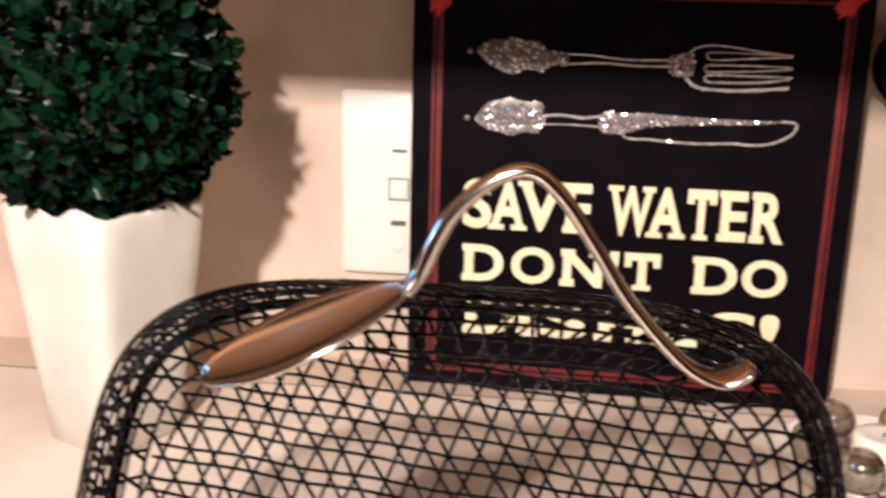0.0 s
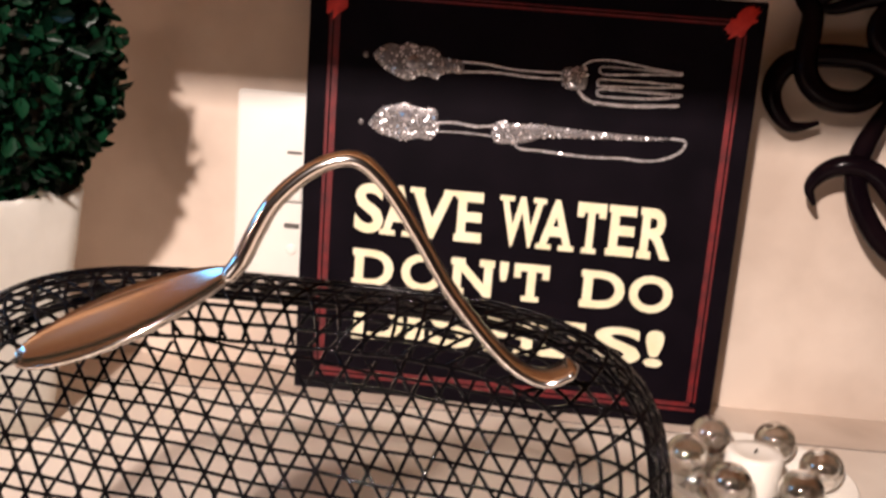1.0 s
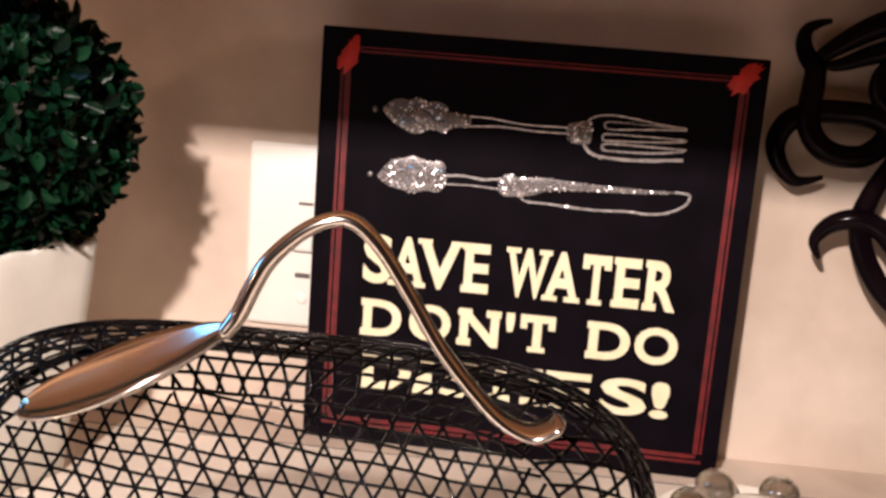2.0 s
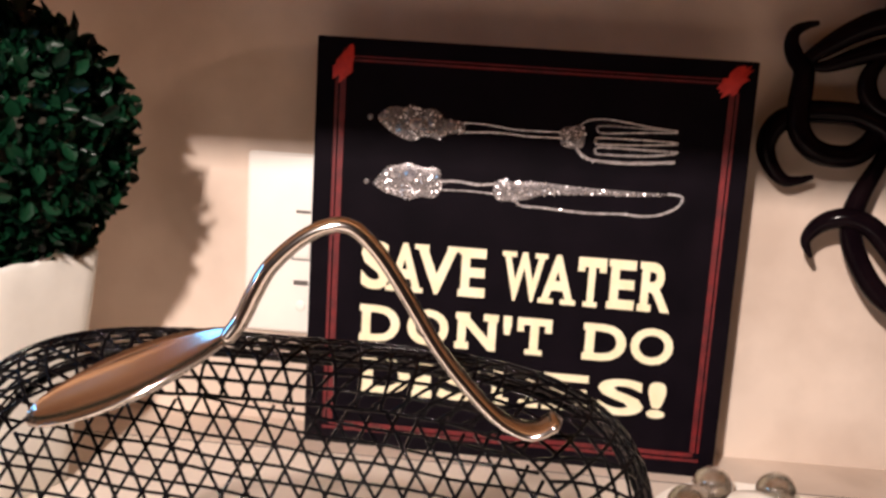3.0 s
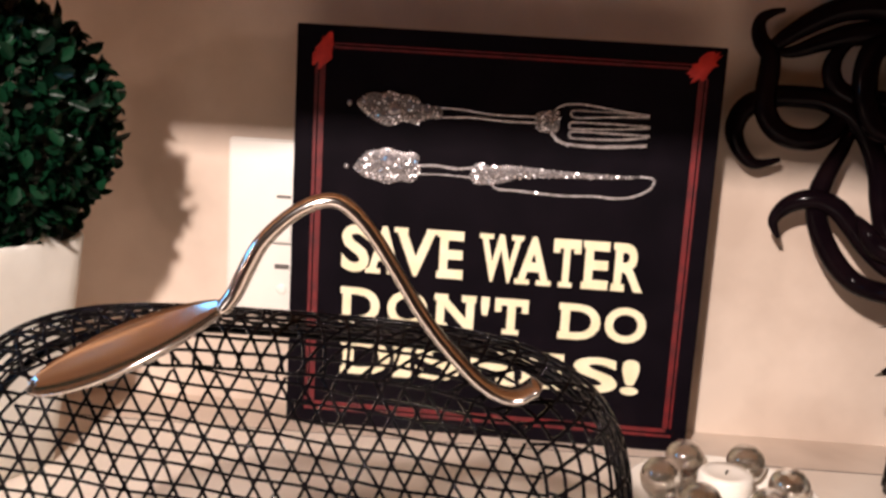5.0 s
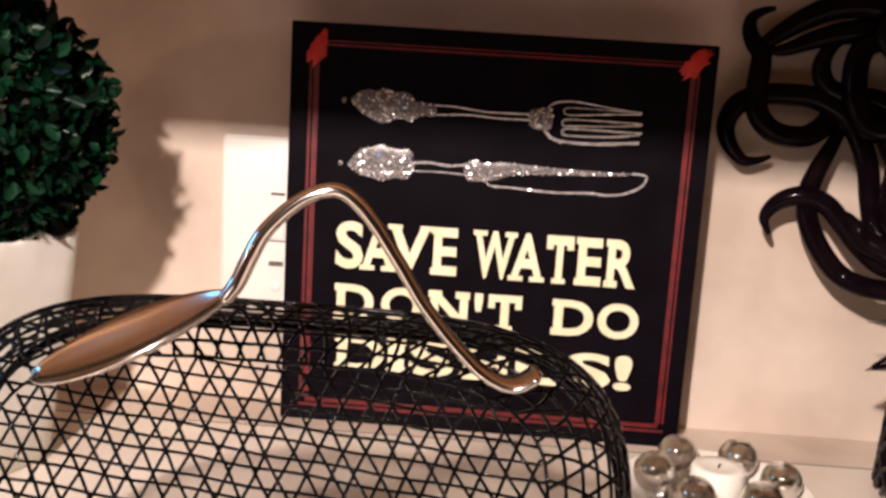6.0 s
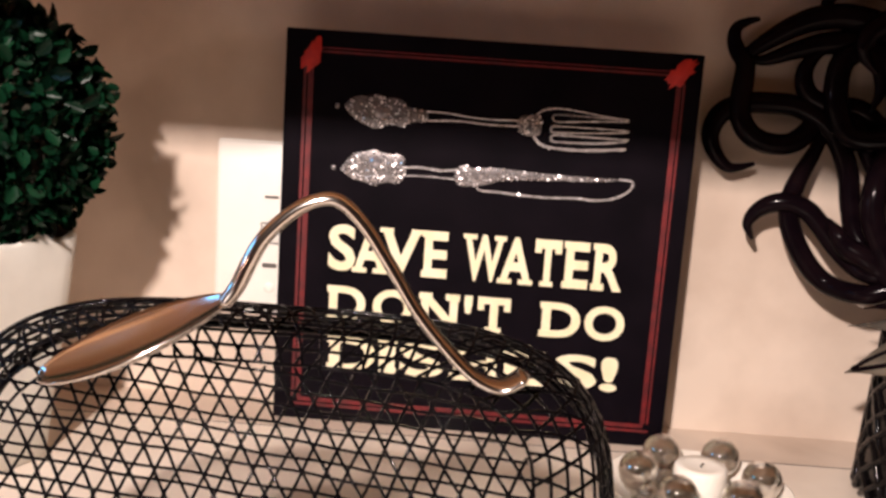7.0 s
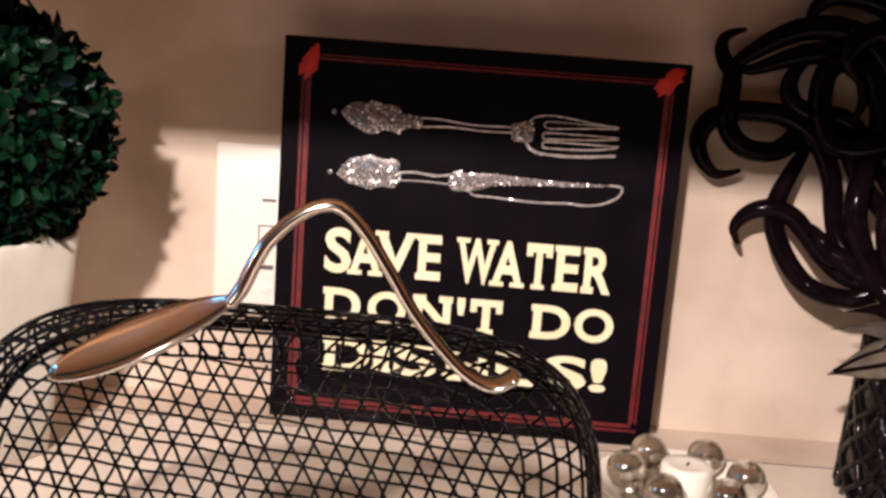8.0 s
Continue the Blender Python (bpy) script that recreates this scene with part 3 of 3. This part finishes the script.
# ---- ball candle holder in a dish ----
def ball_holder():
    x, y = 0.1315, -0.089
    dish = thing("white_dish", "shallow white ceramic dish under the silvered candle holder", "dish", (x, y, COUNTER_Z))
    part("bowl", lathe(bmesh.new(), [(0.030, 0.0), (0.032, 0.0006), (0.044, 0.006), (0.0515, 0.014), (0.0520, 0.0148), (0.0512, 0.0150), (0.043, 0.0078), (0.030, 0.0030), (0.004, 0.0028)], 64), WAX, dish)
    holder = thing("candle_holder", "silvered glass candle holder, a ring of ball-topped posts", "candle holder", (x, y, COUNTER_Z + 0.0030))
    part("base", lathe(bmesh.new(), [(0.0270, 0.0), (0.0285, 0.0006), (0.0285, 0.0026), (0.0270, 0.0032)], 48), SILVERED, holder)
    for k in range(6):
        a = 2 * math.pi * k / 6
        c, d = 0.034 * math.cos(a), 0.034 * math.sin(a)
        bm = bmesh.new()
        bmesh.ops.create_uvsphere(bm, u_segments=32, v_segments=20, radius=0.0110, matrix=Matrix.Translation((c, d, 0.0175)))
        ball = part("ball", bm, SILVERED, holder)
        foot = 0.80
        path = spline([(c * foot, d * foot, 0.0034), (c * 0.92, d * 0.92, 0.0050), (c * 0.99, d * 0.99, 0.0068)], 6)
        part("post", tube(bmesh.new(), path, [0.0082 - 0.0026 * i / (len(path) - 1) for i in range(len(path))], 20), SILVERED, ball)
    candle = thing("candle", "white wax candle standing inside the silvered holder", "candle", (x, y, COUNTER_Z + 0.0064))
    part("wax", lathe(bmesh.new(), [(0.0138, 0.0), (0.0145, 0.001), (0.0145, 0.0185), (0.0133, 0.0205), (0.009, 0.0198), (0.003, 0.0190)], 40), WAX, candle)
    part("wick", tube(bmesh.new(), [(0, 0, 0.0188), (0.0003, 0, 0.0202), (0.0010, 0.0002, 0.0215)], 0.0005, 6), SOIL_AND_GAPS, candle)


ball_holder()


# ---- curled black spray in a woven pot ----
def curl_spray():
    x, y = 0.298, -0.048
    pot = thing("woven_pot", "black glossy woven pot on the counter", "pot", (x, y, COUNTER_Z))
    part("body", lathe(bmesh.new(), [(0.060, 0.0), (0.0632, 0.002), (0.0625, 0.03), (0.0600, 0.080), (0.0585, 0.094), (0.0550, 0.095), (0.0530, 0.050), (0.02, 0.048)], 48), CROC, pot)
    rng = random.Random(4)
    for sign in (-1, 1):
        for k in range(26):
            pts, jitter = [], rng.uniform(-0.3, 0.3)
            for i in range(15):
                z = 0.002 + 0.096 * i / 14
                r = 0.0640 - 0.05 * z
                a = 2 * math.pi * (k + jitter) / 26 + sign * z * 15.0 + 0.05 * math.sin(z * 160 + k * 2.3)
                pts.append((r * math.cos(a), r * math.sin(a), z))
            part("strand", tube(bmesh.new(), pts, 0.0021, 6), CROC, pot)
    spray = thing("curl_spray", "spray of glossy black curled tendrils standing in the woven pot", "decoration")

    def tendril(points, r0, roots=1):
        base = [(0.284, -0.046, 0.070), (0.276, -0.044, 0.104), (0.272, -0.034, 0.140), (0.274, -0.022, 0.180)]
        path = spline(base[:roots + 1] + points, 9)
        n = len(path)
        radii = [1.03 * r0 * (0.80 + 0.20 * math.sin(math.pi * i / n)) * (1 - max(0.0, (i / (n - 1) - 0.62) / 0.38) ** 2 * 0.74) for i in range(n)]
        part("tendril", tube(bmesh.new(), path, radii, 14), CURL, spray)

    # each tendril from the pot's mouth to its curled tip
    tendril([(0.255, -0.022, 0.123), (0.233, -0.014, 0.116), (0.216, 0.002, 0.117), (0.203, 0.008, 0.128), (0.192, 0.012, 0.147), (0.189, 0.014, 0.163), (0.193, 0.018, 0.177), (0.201, 0.022, 0.193), (0.208, 0.022, 0.208), (0.219, 0.020, 0.222)], 0.0064)
    tendril([(0.254, -0.022, 0.128), (0.232, -0.012, 0.129), (0.220, 0.002, 0.138), (0.208, 0.006, 0.152), (0.199, 0.008, 0.161), (0.188, 0.010, 0.165), (0.177, 0.012, 0.163), (0.169, 0.014, 0.157), (0.165, 0.014, 0.149), (0.169, 0.014, 0.140)], 0.0062)
    tendril([(0.253, -0.012, 0.127), (0.231, 0.004, 0.145), (0.225, 0.010, 0.164), (0.222, 0.014, 0.185), (0.214, 0.018, 0.204), (0.203, 0.020, 0.216), (0.188, 0.022, 0.223), (0.172, 0.024, 0.224), (0.158, 0.024, 0.223), (0.146, 0.024, 0.218), (0.140, 0.024, 0.211), (0.138, 0.024, 0.201), (0.142, 0.024, 0.191), (0.150, 0.024, 0.183), (0.158, 0.024, 0.183), (0.167, 0.024, 0.186)], 0.0066)
    tendril([(0.251, 0.014, 0.195), (0.229, 0.020, 0.222), (0.211, 0.022, 0.223), (0.201, 0.022, 0.215), (0.194, 0.020, 0.206), (0.184, 0.018, 0.200), (0.170, 0.017, 0.200), (0.160, 0.017, 0.205), (0.154, 0.018, 0.214), (0.153, 0.020, 0.225), (0.154, 0.022, 0.237), (0.154, 0.024, 0.247), (0.149, 0.026, 0.254), (0.146, 0.026, 0.261), (0.147, 0.026, 0.268), (0.153, 0.026, 0.272), (0.160, 0.026, 0.274)], 0.0066, 2)
    tendril([(0.268, 0.004, 0.211), (0.252, 0.010, 0.248), (0.237, 0.016, 0.270), (0.216, 0.020, 0.278), (0.196, 0.022, 0.277), (0.181, 0.024, 0.271), (0.166, 0.026, 0.261), (0.155, 0.026, 0.252), (0.151, 0.026, 0.245)], 0.0078, 3)
    tendril([(0.263, 0.004, 0.186), (0.248, 0.008, 0.206), (0.246, 0.014, 0.233), (0.237, 0.018, 0.253), (0.219, 0.022, 0.263), (0.201, 0.024, 0.262), (0.185, 0.026, 0.257), (0.168, 0.028, 0.250), (0.156, 0.028, 0.249)], 0.0076, 2)
    tendril([(0.241, 0.010, 0.183), (0.226, 0.016, 0.210), (0.207, 0.020, 0.224), (0.195, 0.022, 0.230), (0.190, 0.022, 0.239), (0.191, 0.022, 0.248), (0.197, 0.022, 0.256), (0.205, 0.020, 0.260)], 0.0060, 2)
    tendril([(0.268, -0.006, 0.222), (0.240, 0.004, 0.208), (0.219, 0.012, 0.208), (0.210, 0.014, 0.223), (0.208, 0.016, 0.239), (0.211, 0.017, 0.253), (0.221, 0.017, 0.258), (0.231, 0.016, 0.251), (0.234, 0.014, 0.236), (0.229, 0.012, 0.223)], 0.0074, 3)
    tendril([(0.249, -0.022, 0.126), (0.236, -0.016, 0.149), (0.231, -0.012, 0.165), (0.232, -0.008, 0.182), (0.239, 0.002, 0.197), (0.248, 0.004, 0.213), (0.261, 0.006, 0.226)], 0.0072)
    tendril([(0.259, -0.022, 0.127), (0.251, -0.018, 0.151), (0.250, -0.014, 0.171), (0.258, -0.010, 0.188), (0.273, 0.000, 0.202)], 0.0070)
    tendril([(0.275, 0.010, 0.218), (0.269, 0.014, 0.259), (0.253, 0.018, 0.286), (0.232, 0.022, 0.297), (0.211, 0.024, 0.298), (0.200, 0.026, 0.289), (0.198, 0.026, 0.274)], 0.0078, 3)
    tendril([(0.268, -0.012, 0.158), (0.272, 0.000, 0.212), (0.258, 0.004, 0.258), (0.240, 0.008, 0.277), (0.225, 0.010, 0.272), (0.219, 0.010, 0.259), (0.229, 0.010, 0.246)], 0.0078)
    tendril([(0.282, 0.004, 0.199), (0.283, 0.014, 0.255), (0.267, 0.020, 0.291), (0.245, 0.024, 0.305), (0.224, 0.026, 0.306), (0.212, 0.026, 0.299)], 0.0078, 3)
    tendril([(0.244, -0.018, 0.128), (0.230, -0.014, 0.138), (0.220, -0.010, 0.143), (0.213, -0.008, 0.151), (0.209, 0.000, 0.158)], 0.0070)
    tendril([(0.296, -0.012, 0.160), (0.299, 0.000, 0.207), (0.285, 0.004, 0.241), (0.269, 0.006, 0.246), (0.260, 0.006, 0.231), (0.267, 0.004, 0.216)], 0.0078)
    tendril([(0.275, -0.028, 0.131), (0.278, -0.026, 0.160), (0.288, -0.020, 0.181), (0.303, -0.016, 0.189), (0.317, -0.014, 0.179), (0.314, -0.014, 0.165)], 0.0074)
    # broad pointed blades hanging over the pot's rim
    def blade(root, tip, bow, half, blunt, material, label, stripes=0):
        a, b = Vector(root), Vector(tip)
        along = (b - a).normalized()
        out = Vector(bow)
        wide = along.cross(out).normalized()
        bm, rows, cols, shells = bmesh.new(), 12, 8, []
        for lift in (0.0, 0.0007):
            grid = []
            for i in range(rows + 1):
                u = i / rows
                w = half * (0.55 + 0.45 * math.sin(math.pi * min(1.0, u * 1.1))) * max(0.03, 1 - u ** blunt)
                grid.append([bm.verts.new(a.lerp(b, u) + out * math.sin(math.pi * u) + wide * (w * (2 * j / cols - 1)) + out.normalized() * (lift - 0.45 * w * abs(2 * j / cols - 1))) for j in range(cols + 1)])
            shells.append(grid)
        for g in shells:
            for i in range(rows):
                for j in range(cols):
                    bm.faces.new((g[i][j], g[i][j + 1], g[i + 1][j + 1], g[i + 1][j]))
        p, q = shells
        edge = [(i, 0) for i in range(rows + 1)] + [(rows, j) for j in range(1, cols + 1)] + [(i, cols) for i in range(rows - 1, -1, -1)] + [(0, j) for j in range(cols - 1, 0, -1)]
        for (i, j), (k, m) in zip(edge, edge[1:] + edge[:1]):
            bm.faces.new((p[i][j], p[k][m], q[k][m], q[i][j]))
        bmesh.ops.recalc_face_normals(bm, faces=bm.faces)
        leaf = part("blade", bm, material, spray, label)
        for k in range(stripes):
            v = (k + 0.5) / stripes * 1.5 - 0.75
            pts = []
            for i in range(rows):
                u = i / rows
                w = half * (0.55 + 0.45 * math.sin(math.pi * min(1.0, u * 1.1))) * max(0.03, 1 - u ** blunt)
                pts.append(a.lerp(b, u) + out * math.sin(math.pi * u) + wide * (w * v) + out.normalized() * (0.0006 - 0.45 * w * abs(v)))
            part("stripe", tube(bmesh.new(), pts, 0.0014, 6), CURL, leaf, "black stripe along the blade")

    blade((0.268, -0.066, 0.108), (0.220, -0.030, 0.100), (0.000, -0.008, 0.006), 0.0115, 1.2, SMOKY, "smoky grey glossy pointed blade folded along its middle")
    blade((0.262, -0.074, 0.104), (0.2165, -0.046, 0.076), (-0.004, -0.006, 0.004), 0.0125, 3.0, GREY_LEAF, "grey translucent-looking blade with black stripes", 2)
    blade((0.270, -0.050, 0.112), (0.226, -0.034, 0.112), (0.000, -0.006, 0.008), 0.0110, 1.6, CURL, "broad glossy black blade")


curl_spray()
